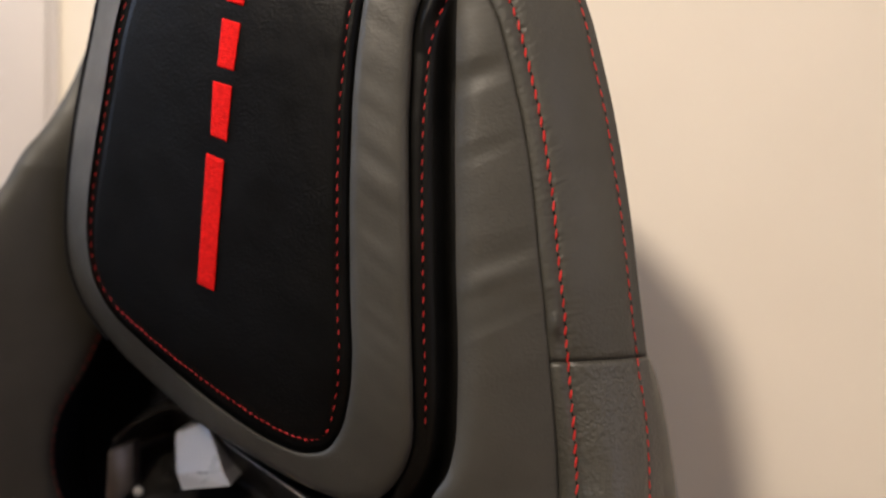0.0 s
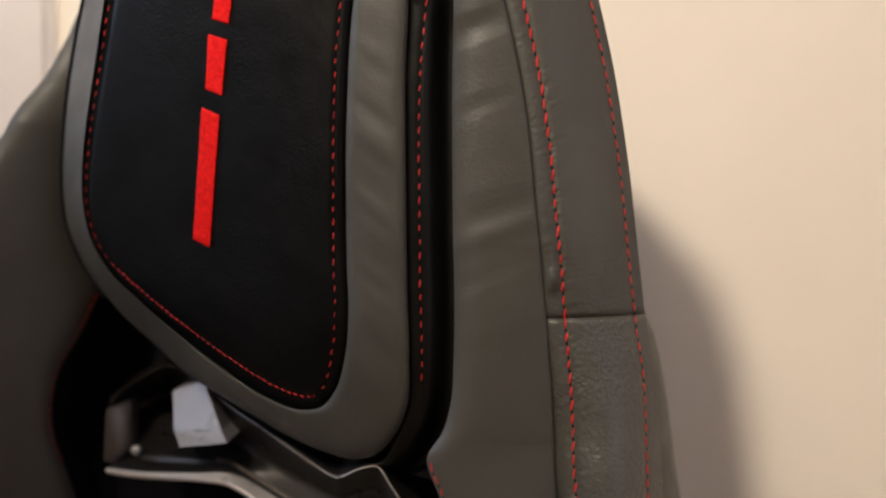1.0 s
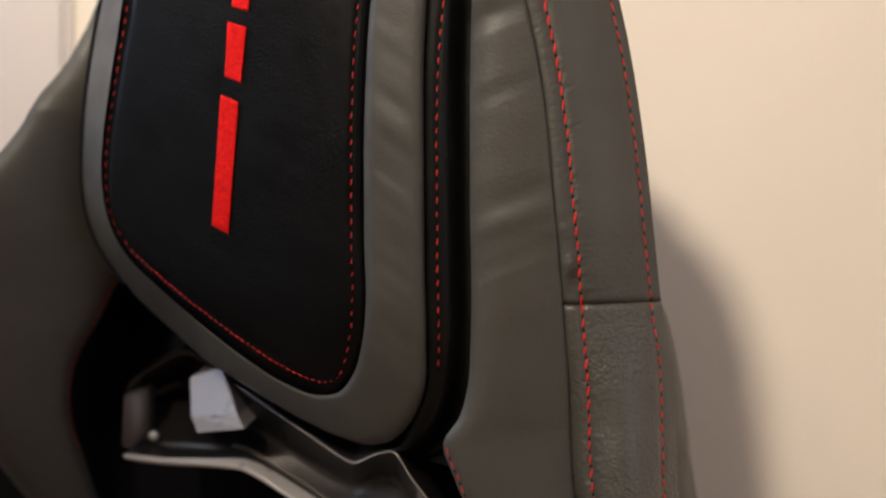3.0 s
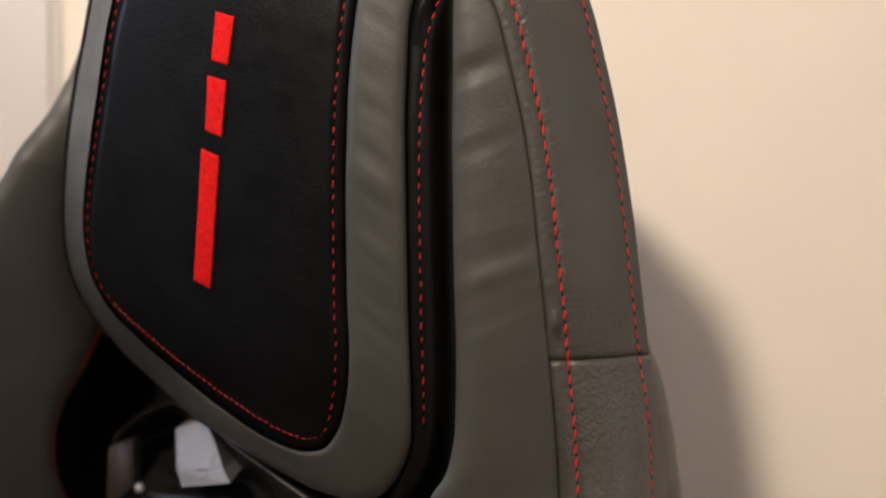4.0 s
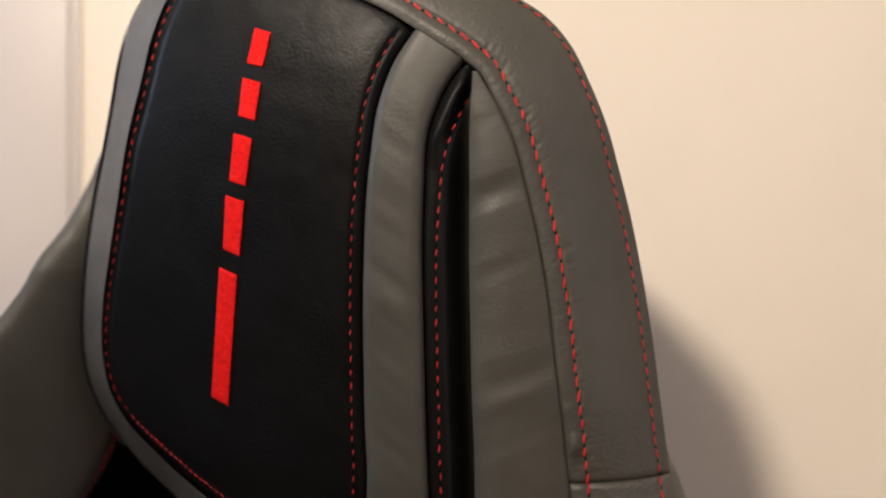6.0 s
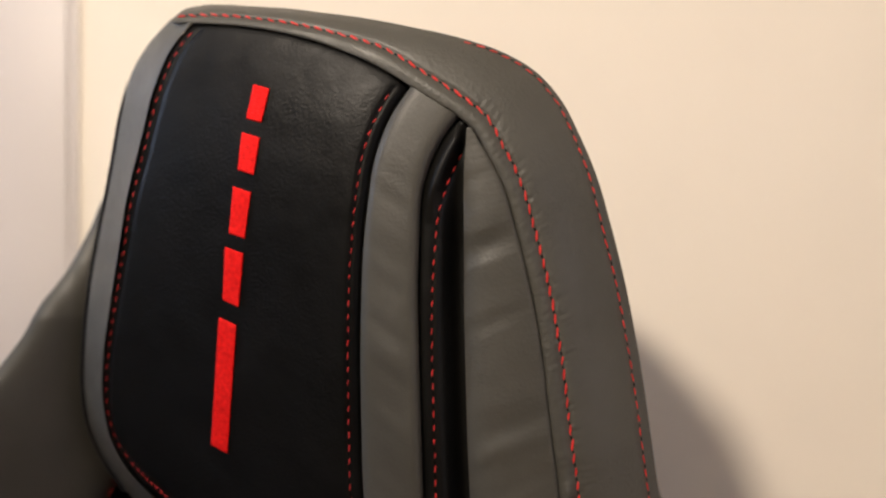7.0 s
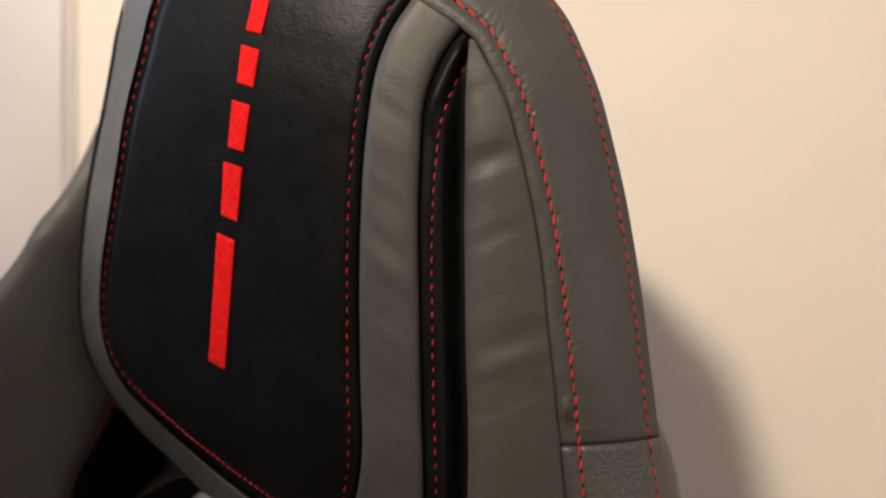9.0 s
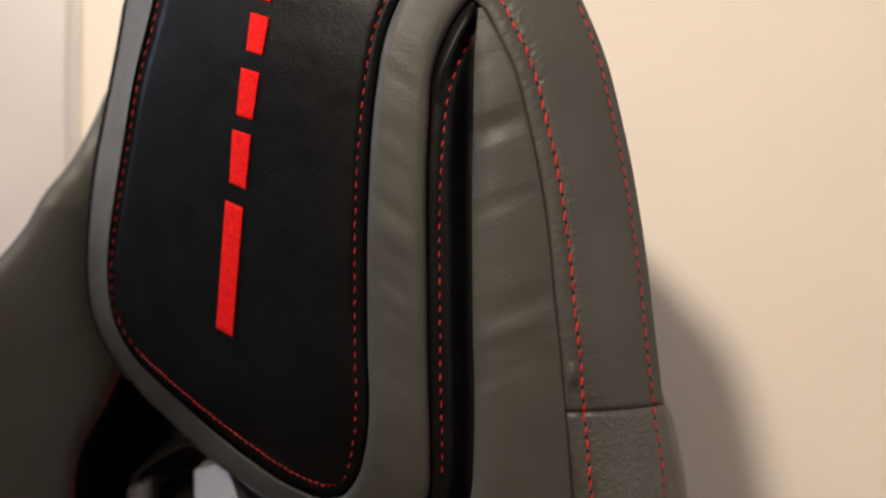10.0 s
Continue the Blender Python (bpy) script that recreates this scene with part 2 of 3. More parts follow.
def line_on(g, s_of_row, m_s):
    """The line on a grid at the fraction s of each row, and the normals there."""
    nn = normals(g)
    pts, nor = [], []
    for i in range(g.shape[0]):
        j = float(np.interp(s_of_row[i], m_s, np.arange(len(m_s))))
        a, f = int(min(j, len(m_s) - 2)), j - int(min(j, len(m_s) - 2))
        pts.append(g[i, a] * (1 - f) + g[i, a + 1] * f)
        nor.append(nn[i, a] * (1 - f) + nn[i, a + 1] * f)
    return np.array(pts), np.array(nor)


# ---- the room ----
WY, X0, X1, Y0, H = 0.78, -2.2, 1.3, -3.0, 2.5


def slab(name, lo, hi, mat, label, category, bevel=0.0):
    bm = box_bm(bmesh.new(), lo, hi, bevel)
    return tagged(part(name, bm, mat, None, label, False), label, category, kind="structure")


slab("floor", (X0 - 0.1, Y0 - 0.1, -0.1), (X1 + 0.1, WY + 0.1, 0.0), FLOOR, "brown wooden laminate floor under the chair", "floor")
slab("ceiling", (X0 - 0.1, Y0 - 0.1, H), (X1 + 0.1, WY + 0.1, H + 0.1), CEILING, "plain white painted ceiling of the room", "ceiling")
slab("wall_north", (X0, WY, 0.0), (X1, WY + 0.1, H), WALL, "smooth cream painted wall behind the chair", "wall")
# Unseen south and west walls, dark so that they return little fill
slab("wall_south", (X0, Y0 - 0.1, 0.0), (X1, Y0, H), TAUPE, "unseen closing wall, dark taupe to keep bounced light low", "wall")
slab("wall_west", (X0 - 0.1, Y0, 0.0), (X0, WY, H), TAUPE, "unseen closing wall, dark taupe to keep bounced light low", "wall")
# Unseen east wall, set close and pale as a reflector for the right side
slab("wall_east", (X1, Y0, 0.0), (X1 + 0.1, WY, H), PALE, "unseen closing wall, pale to bounce fill onto the chair", "wall")

# Unseen blocker added to keep the room lamp off the chair's lower left
slab("lamp_blocker", (X0, -0.55, 0.0), (-0.505, -0.45, 1.97), TAUPE, "unseen slab added to shade the lower left of the chair", "wall")

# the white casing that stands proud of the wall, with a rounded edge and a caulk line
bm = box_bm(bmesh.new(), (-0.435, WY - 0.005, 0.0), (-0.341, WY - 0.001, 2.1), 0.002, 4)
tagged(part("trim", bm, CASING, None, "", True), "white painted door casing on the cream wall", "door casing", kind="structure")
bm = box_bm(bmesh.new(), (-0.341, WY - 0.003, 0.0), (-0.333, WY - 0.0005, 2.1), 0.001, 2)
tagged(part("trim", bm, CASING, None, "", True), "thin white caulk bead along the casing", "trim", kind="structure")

# ---- the chair ----
chair = new("gaming_chair")
chair.location = BASE
tagged(chair, "grey and black leather racing-style office chair with red stitching", "chair")

PANEL_LEFT = [(-.1362, 1.4082), (-.1492, 1.3971), (-.1618, 1.3760), (-.1707, 1.3507), (-.1808, 1.3215), (-.1895, 1.2861), (-.1968, 1.2560), (-.2022, 1.2300), (-.2042, 1.2030), (-.2002, 1.1811)]
PANEL_BOTTOM = [(-.1893, 1.1633), (-.1712, 1.1476), (-.1462, 1.1293), (-.1183, 1.1119), (-.0915, 1.0982), (-.0722, 1.0936), (-.0612, 1.0959)]
PANEL_RIGHT = [(-.0186, 1.3665), (-.0289, 1.3522), (-.0373, 1.3327), (-.0421, 1.3071), (-.0450, 1.2814), (-.0465, 1.2530), (-.0474, 1.2240), (-.0474, 1.1975), (-.0472, 1.1688), (-.0465, 1.1455), (-.0486, 1.1220), (-.0535, 1.1054), (-.0612, 1.0959)]
PANEL_TOP = [(-.1362, 1.4082), (-.1036, 1.4026), (-.0756, 1.3949), (-.0517, 1.3855), (-.0343, 1.3767), (-.0186, 1.3665)]
RING_LEFT = [(-.1497, 1.4107), (-.1640, 1.3987), (-.1752, 1.3846), (-.1827, 1.3637), (-.1881, 1.3423), (-.1950, 1.3175), (-.2025, 1.2924), (-.2092, 1.2660), (-.2146, 1.2350), (-.2168, 1.2110), (-.2150, 1.1895), (-.2076, 1.1710), (-.1974, 1.1566)]
RING_BOTTOM = [(-.1829, 1.1406), (-.1611, 1.1237), (-.1396, 1.1072), (-.1187, 1.0965), (-.0987, 1.0872), (-.0780, 1.0785), (-.0596, 1.0727), (-.0443, 1.0704), (-.0323, 1.0740), (-.0220, 1.0850)]
RING_RIGHT = [(.0053, 1.3505), (-.0023, 1.3412), (-.0090, 1.3290), (-.0132, 1.3165), (-.0160, 1.2864), (-.0170, 1.2637), (-.0170, 1.2400), (-.0166, 1.1990), (-.0159, 1.1549), (-.0151, 1.1233), (-.0163, 1.0985), (-.0220, 1.0850)]
STRIP_RIGHT = [(.0089, 1.3453), (.0072, 1.3255), (.0064, 1.2860), (.0060, 1.2577), (.0062, 1.2238), (.0065, 1.1900), (.0074, 1.1553), (.0072, 1.1240), (.0058, 1.1009), (.0019, 1.0863), (-.0060, 1.0728)]
SEAM = [(.0059, 1.3496), (.0109, 1.3453), (.0192, 1.3307), (.0258, 1.3174), (.0323, 1.2955), (.0378, 1.2720), (.0428, 1.2450), (.0456, 1.2240), (.0480, 1.1985), (.0509, 1.1720), (.0534, 1.1439), (.0573, 1.0999), (.0594, 1.0590), (.0628, 1.0316)]
EDGE_TOP = [(-.153, 1.414), (-.147, 1.4185), (-.136, 1.420), (-.120, 1.4188), (-.103, 1.416), (-.084, 1.413), (-.065, 1.409), (-.0469, 1.4054), (-.0174, 1.3983), (.0102, 1.3911), (.0290, 1.3843), (.0435, 1.3760)]
EDGE_SIDE = [(.0581, 1.3603), (.0669, 1.3435), (.0757, 1.3225), (.0830, 1.2966), (.0890, 1.2720), (.0945, 1.2430), (.0992, 1.2130), (.1024, 1.1870), (.1053, 1.1642), (.1080, 1.1434), (.1143, 1.1106), (.1180, 1.0686), (.1212, 1.0258)]
LOW_SEAM = [(.070, .98), (.078, .90), (.088, .75), (.085, .62)]
LOW_EDGE = [(.130, .97), (.150, .88), (.175, .75), (.170, .62)]

# black centre panel, a padded cushion between four sewn edges
n, m = 300, 170
left = spline(PANEL_LEFT, n)
right = spline(PANEL_RIGHT, n)
top = spline(PANEL_TOP, m)
bottom = spline(PANEL_LEFT[-1:] + PANEL_BOTTOM, m)
s, t = np.linspace(0, 1, m)[None, :, None], np.linspace(0, 1, n)[:, None, None]
xz = ((1 - s) * left[:, None] + s * right[:, None] + (1 - t) * top[None] + t * bottom[None]
      - (1 - s) * (1 - t) * top[0] - s * (1 - t) * top[-1] - (1 - s) * t * bottom[0] - s * t * bottom[-1])
s, t = s[..., 0], t[..., 0]
wide = np.linalg.norm(right - left, axis=1)[:, None] * 1.08
tall = 0.265
rim = np.minimum(np.minimum(s * wide, (1 - s) * wide), (1 - t) * tall)
rim_top = t * tall
bump = -0.0055 * np.exp(-rim / 0.0055) * np.clip(0.3 + 1.4 * s, 0, 1) - 0.0018 * np.exp(-rim_top / 0.002) - 0.0022 * np.exp(-rim_top / 0.020)
bump -= 0.0007 * gauss(rim - 0.0075, 0.0016) * (rim_top > 0.004)
wob = np.array([[noise.fractal(Vector((a * 0.9, b * 1.4, 3.0)), 0.8, 2.1, 3) for a in np.linspace(0, 6, m)] for b in np.linspace(0, 7, n)])
bump += 0.0003 * wob
panel_y = front(xz[..., 0], xz[..., 1])
panel_grid = raised(xz, panel_y, bump - droop(xz[..., 1]))
panel = grid_object("headrest_panel", panel_grid, BLACK, chair, "padded black leather panel with a broken red stripe")
inset = 0.0078
col = np.linspace(0, 1, m)
pl, nl = line_on(panel_grid[6:-12], (inset * 0.5 / wide[:, 0])[6:-12], col)
pr, nr = line_on(panel_grid[6:-10], (1 - inset / wide[:, 0])[6:-10], col)
row = int(n * (1 - inset / tall))
pb, nb = panel_grid[row, 7:-9], normals(panel_grid)[row, 7:-9]


def rounded(points, norms, reach):
    """The line at even steps of a millimetre, its corners rounded off over the reach."""
    d = lengths(points)
    u = np.arange(0, d[-1], 0.001)
    p, q = (np.stack([np.interp(u, d, a[:, k]) for k in range(3)], -1) for a in (points, norms))
    for _ in range(reach):
        p[1:-1] = (p[:-2] + 2 * p[1:-1] + p[2:]) / 4
        q[1:-1] = (q[:-2] + 2 * q[1:-1] + q[2:]) / 4
    return p, q


p, nn = rounded(np.concatenate([pl, pb, pr[::-1]]), np.concatenate([nl, nb, nr[::-1]]), 60)
up = int(np.argmax(p[:, 0] > -0.060))
down = int(np.argmax(p[:, 2] < 1.165))
sew(p[:down], nn[:down], panel, 0.0068, 0.0035, 0.00072)
sew(p[down:up], nn[down:up], panel, 0.0039, 0.0031, 0.00080)  # shorter stitches along the curled foot
sew(p[up:], nn[up:], panel, 0.0068, 0.0035, 0.00072)

# five red bars of the broken stripe, embroidered, a little proud of the panel
BARS = [((-.1027, 1.3738), (-.0933, 1.3704), (-.0984, 1.3532), (-.1077, 1.3560)),
        ((-.1102, 1.3497), (-.0993, 1.3459), (-.1036, 1.3261), (-.1134, 1.3297)),
        ((-.1162, 1.3218), (-.1052, 1.3179), (-.1098, 1.2930), (-.1197, 1.2964)),
        ((-.1222, 1.2899), (-.1106, 1.2859), (-.1145, 1.2564), (-.1245, 1.2607)),
        ((-.1271, 1.2528), (-.1160, 1.2479), (-.1240, 1.1759), (-.1347, 1.1809))]
for tl, tr, br, bl in BARS:
    h = 40
    a = np.linspace(tl, bl, h)
    b = np.linspace(tr, br, h)
    for i in range(h):
        a[i, 0] += 0.00022 * noise.noise(Vector((a[i, 1] * 260, 1.0, 4.0)))
        b[i, 0] += 0.00022 * noise.noise(Vector((b[i, 1] * 260, 7.0, 4.0)))
    xz, q = ruled(a, b, 12)
    e = np.minimum(np.minimum(q, 1 - q)[None, :] * 0.011, np.minimum(np.linspace(0, 1, h), np.linspace(1, 0, h))[:, None] * np.linalg.norm(a[-1] - a[0]))
    g = raised(xz, front(xz[..., 0], xz[..., 1]), 0.0011 - 0.0022 * np.exp(-e / 0.0002) - droop(xz[..., 1]))
    grid_object("red_bar", g, RED, panel, "bright red embroidered bar")

# grey border round the panel
def matched(a, b, marks, counts, m):
    """A grid between two outlines, whose corners (marks) lie opposite each other."""
    pa = [spline(a, c, marks[i][0], marks[i + 1][0]) for i, c in enumerate(counts)]
    pb = [spline(b, c, marks[i][1], marks[i + 1][1]) for i, c in enumerate(counts)]
    join = lambda ps: np.concatenate([p if i == 0 else p[1:] for i, p in enumerate(ps)])
    ca, cb = join(pa), join(pb)
    return ca, cb, *ruled(ca, cb, m)


inner = PANEL_LEFT + PANEL_BOTTOM + PANEL_RIGHT[-2::-1]
outer = RING_LEFT + RING_BOTTOM + RING_RIGHT[-2::-1]
marks = [(0, 0), (len(PANEL_LEFT) - 1, len(RING_LEFT) - 2), (len(PANEL_LEFT) + len(PANEL_BOTTOM) - 1, len(RING_LEFT) + len(RING_BOTTOM) - 2), (len(inner) - 1, len(outer) - 1)]
ca, cb, xz, q = matched(inner, outer, marks, (260, 160, 260), 36)
w = np.linalg.norm(cb - ca, axis=1)
ln = lengths((ca + cb) / 2)
f = folds(len(ca), 36, 0.020, 0.12, ln, w, 7.0, 0.06)
far = np.clip((-0.125 - xz[..., 0]) / 0.04, 0, 1)
d0, d1 = q[None, :] * w[:, None], (1 - q)[None, :] * w[:, None]
bump = -0.0034 * np.exp(-d0 / 0.0016) * (1 - far) - 0.0050 * np.exp(-d1 / 0.0024) * (1 - 0.7 * far) - 0.020 * far * q[None, :] + 0.0012 * f * gauss(d0 - 0.5 * w[:, None], 0.015)
ring_y = front(xz[..., 0], xz[..., 1]) - 0.001
ring_grid = raised(xz, ring_y, bump - droop(xz[..., 1]))
border = grid_object("border", ring_grid, GREY, chair, "grey leather border sewn round the black panel")
# the side of the cushion, running back from the border's outer edge
rim_line = ring_grid[:, -1]
mid = np.array([-0.10, 0.55, 1.24])
side = np.stack([rim_line + np.array([0, 1, 0]) * y + (mid - rim_line) * np.array([1, 0, 1]) * k for y, k in ((0.0005, 0.0), (0.004, 0.006), (0.016, 0.02), (0.05, 0.05), (0.09, 0.09))], 1)
grid_object("cushion_side", side, BLACK, chair, "black leather side of the head cushion")

# dark backing added under the sewn pieces, so gaps show no wall
ca = spline([(-.12, 1.395), (-.15, 1.35), (-.17, 1.25), (-.16, 1.17), (-.06, 1.085), (-.03, 1.07)], 40)
cb = spline([(-.03, 1.378), (.03, 1.35), (.06, 1.28), (.08, 1.20), (.085, 1.10), (.09, 1.04)], 40)
xz, q = ruled(ca, cb, 20)
grid_object("gap_backing", raised(xz, front(xz[..., 0], xz[..., 1]), -0.020 - droop(xz[..., 1])), SUEDE, chair, "black backing added behind gaps between the leather pieces")


# thin black piping along the border's outer edge
def cord(name, line, radius, mat, parent, label="", taper=1.0):
    """A round cord along a line, thinner over its first few points."""
    v, f, k = [], [], 8
    for i in range(len(line)):
        t = Vector(line[min(i + 1, len(line) - 1)] - line[max(i - 1, 0)]).normalized()
        a = t.cross(Vector((0, 1, 0))).normalized()
        b = t.cross(a)
        for j in range(k):
            w = 2 * math.pi * j / k
            v.append(Vector(line[i]) + (a * math.cos(w) + b * math.sin(w)) * radius * min(1.0, 0.1 + i / taper))
        if i:
            f += [[(i - 1) * k + j, (i - 1) * k + (j + 1) % k, i * k + (j + 1) % k, i * k + j] for j in range(k)]
    return mesh_object(name, v, f, mat, parent, label)


first = int(np.argmax(rim_line[:, 2] < 1.388))
cord("piping", rim_line[first:280:2] + (rim_line[first:280:2] - mid) * np.array([0.010, 0, 0.010]) + np.array([0, 0.0012, 0]), 0.0014, SUEDE, border, "thin black piping", 14.0)

# black strip in the channel between the border and the bolster
a = RING_RIGHT + [(-.030, 1.0705), (-.042, 1.0685)]
b = STRIP_RIGHT + [(-.016, 1.0675), (-.034, 1.0645)]
n, m = 330, 30
ca, cb = spline(a, n), spline(b, n)
xz, q = ruled(ca, cb, m)
w = np.linalg.norm(cb - ca, axis=1)
d0, d1 = q[None, :] * w[:, None], (1 - q)[None, :] * w[:, None]
mouth = np.clip(lengths(ca) / 0.06, 0, 1)[:, None]
plunge = np.clip((d0 / w[:, None] - 0.38) / 0.55, 0, 1)
bump = -0.0045 - 0.0120 * mouth * plunge**2 * (3 - 2 * plunge) - 0.0030 * np.exp(-d0 / 0.0012) 
seam_in = np.interp(-ca[:, 1], [-1.352, -1.343, -1.329, -1.306, -1.286, -1.24], [0.004, 0.0120, 0.0122, 0.0097, 0.0084, 0.0074])
bump -= 0.0007 * gauss(d0 - seam_in[:, None], 0.0015)
bump += 0.0045 * gauss(d0 - 0.45 * seam_in[:, None], 0.0034) * np.clip((ca[:, 1:] - 1.300) / 0.02, 0, 1) * np.clip((1.349 - ca[:, 1:]) / 0.006, 0, 1)
strip_grid = raised(xz, front(xz[..., 0], xz[..., 1]), bump - droop(xz[..., 1]))
strip = grid_object("inset_strip", strip_grid, MATT, chair, "black leather strip with a red seam")
p, nn = line_on(strip_grid[14:265], np.minimum(seam_in / np.maximum(w, 0.002), 0.88)[14:265], q)
sew(p, nn, strip, 0.0070, 0.0037, 0.00085)

# grey bolster between the channel and the long seam
n, m = 620, 60
LOW_BOLSTER = [(-.0003, 1.054), (.009, 1.032), (.021, .99), (.03, .94), (.035, .80), (.03, .62)]
ca, cb = spline(STRIP_RIGHT + LOW_BOLSTER, n), spline(SEAM[1:] + LOW_SEAM, n)
xz, q = ruled(ca, cb, m)
w = np.linalg.norm(cb - ca, axis=1)
ln = lengths((ca + cb) / 2)
d0, d1 = q[None, :] * w[:, None], (1 - q)[None, :] * w[:, None]
f = folds(n, m, 0.024, 0.16, ln, w, 2.0, 0.28)
f2 = folds(n, m, 0.040, 0.10, ln, w, 11.0, 0.1)
f = np.minimum(f, 0.12)  # the leather sinks into creases and is taut between them
upper = np.clip((ca[:, 1] - 1.10) / 0.1, 0.15, 1)[:, None]
lens_ = np.clip(w / 0.03, 0.1, 1)[:, None]
bump = (-0.0065 * np.exp(-d0 / 0.006) - 0.0017 * np.exp(-d1 / 0.0007)) * lens_ + (0.0023 * f * gauss(d1 - 0.022, 0.024) + 0.0010 * f2) * upper * lens_
bump += 0.0002 * np.sin(ln / 0.0034 * 2 * np.pi)[:, None] * np.exp(-d1 / 0.004)
bump -= 0.015 * q[None, :] ** 1.3 * np.clip((1.18 - xz[..., 1]) / 0.10, 0, 1)
bol_grid = raised(xz, front(xz[..., 0], xz[..., 1]) - 0.0005, bump - crown(xz[..., 1]))
bolster = grid_object("side_bolster", bol_grid, GREY, chair, "soft grey leather bolster with slight creases")
low = slice(int(np.searchsorted(-ca[:, 1], -1.071)), int(np.searchsorted(-ca[:, 1], -0.95)))
p, nn = line_on(bol_grid[low], np.minimum(0.002 / w[low], 1), q)
sew(p, nn, bolster, 0.0068, 0.0050, 0.0010)

# outer band: over the top of the head and down the side, in two pieces
inner = [(-.1500, 1.4100)] + PANEL_TOP + SEAM + LOW_SEAM
outer = EDGE_TOP + EDGE_SIDE + LOW_EDGE
i_turn, o_turn = 1 + len(PANEL_TOP) + 2, len(EDGE_TOP)
i_cross, o_cross = 1 + len(PANEL_TOP) + 10, len(EDGE_TOP) + 9
marks = [(0, 0), (i_turn, o_turn), (i_cross, o_cross), (len(inner) - 1, len(outer) - 1)]
ca, cb, xz, q = matched(inner, outer, marks, (300, 320, 420), 64)
w = np.linalg.norm(cb - ca, axis=1)
ln = lengths(ca)
d0, d1 = q[None, :] * w[:, None], (1 - q)[None, :] * w[:, None]
s1 = np.minimum(0.0094, 0.36 * w)
s2 = np.interp(-cb[:, 1], [-1.42, -1.37, -1.30, -1.15, -1.05, -0.6], [0.0012, 0.0026, 0.0054, 0.0064, 0.0100, 0.0100])
s2 = np.minimum(s2, 0.3 * w)
pucker = np.array([noise.noise(Vector((v * 55, 0, 5))) for v in ln])
wave = 0.22 * np.sin(2 * np.pi * ln / 0.0036 + 9 * pucker)[:, None] + np.array([[noise.fractal(Vector(((v + 0.35 * b) * 300, b * 110, 9)), 0.9, 2.0, 2) for b in r] for v, r in zip(ln, d0)])
f2 = folds(len(ca), 64, 0.05, 0.03, ln, w, 21.0)
bump = -0.0017 * np.exp(-d0 / 0.0006) * np.where(ca[:, 1] > 1.355, 0.4, 1.0)[:, None] - 0.0011 * gauss(d0 - s1[:, None], 0.0017) - 0.0009 * gauss(d1 - s2[:, None], 0.0016)
bump += 0.00036 * wave * (gauss(d0 - s1[:, None], 0.0075) * (ca[:, 1] < 1.352)[:, None]) + np.where(ca[:, 1] < 1.15, 0.0011, 0.0005)[:, None] * f2
bump += 0.0010 * gauss(d0 - 0.5 * s1[:, None], 0.0032) * np.clip((w - 0.012) / 0.02, 0, 1)[:, None] + 0.0010 * (1 - np.exp(-np.clip(d0 - s1[:, None], 0, 1) / 0.006)) * (1 - np.exp(-np.clip(d1 - s2[:, None], 0, 1) / 0.006))
fold_at = np.hypot((xz[..., 0] - 0.0570) / 0.5, xz[..., 1] - 1.163)
bump += 0.0026 * gauss(fold_at, 0.006) - 0.0018 * gauss(np.hypot((xz[..., 0] - 0.0585) / 0.5, xz[..., 1] - 1.153), 0.006)
low = np.clip((1.18 - xz[..., 1]) / 0.10, 0, 1)
bump += -0.015 * (1 - q[None, :]) ** 1.3 * low + np.sin(np.pi * q)[None, :] * (0.0025 * np.clip((1.145 - xz[..., 1]) / 0.035, 0, 1) + 0.15 * np.clip(1.135 - xz[..., 1], 0, 0.14))
cut = 300 + 320 - 2
to_cut = np.abs(ln - ln[cut])[:, None]
bump -= 0.0028 * np.exp(-to_cut / 0.0011)
band_y = front(xz[..., 0], xz[..., 1]) + 0.010 * q[None, :] ** 2.2
band_grid = raised(xz, band_y, bump - crown(xz[..., 1]))
band = grid_object("edge_band", band_grid[:cut + 1], BAND, chair, "grey leather edge band with two red seams")
band_low = grid_object("edge_band", band_grid[cut:], PEBBLED, chair, "lower grey leather edge band with pebbled grain")
for lo, hi, owner in ((6, cut, band), (cut, 860, band_low)):
    p, nn = line_on(band_grid[lo:hi], (s1 / np.maximum(w, 0.001))[lo:hi], q)
    sew(p, nn, owner, 0.0071, 0.0057, 0.00128, 13)
    k = int(np.argmax(cb[:, 0] > 0.008)) if lo == 6 else lo
    p, nn = line_on(band_grid[k:hi], (1 - s2 / np.maximum(w, 0.001))[k:hi], q)
    sew(p, nn, owner, 0.0071, 0.0050, 0.00085, -7)

# the side of the backrest behind the band; lower down the back cover swells past it
edge = band_grid[:, -1]
zz = edge[:, 2]
swell = np.interp(-zz, [-1.6, -1.20, -1.147, -1.125, -1.085, -1.047, -1.006, -0.9, -0.6], [-0.006, -0.004, 0.010, 0.0150, 0.0192, 0.0222, 0.0255, 0.029, 0.029])
outward = np.stack([np.gradient(cb[:, 1]) * -1, np.gradient(cb[:, 0])], -1)
outward /= np.linalg.norm(outward, axis=1, keepdims=True)
outward = np.where((outward * (cb - ca)).sum(1, keepdims=True) < 0, -outward, outward)
o3 = np.stack([outward[:, 0], 0 * outward[:, 0], outward[:, 1]], -1)
rows_ = []
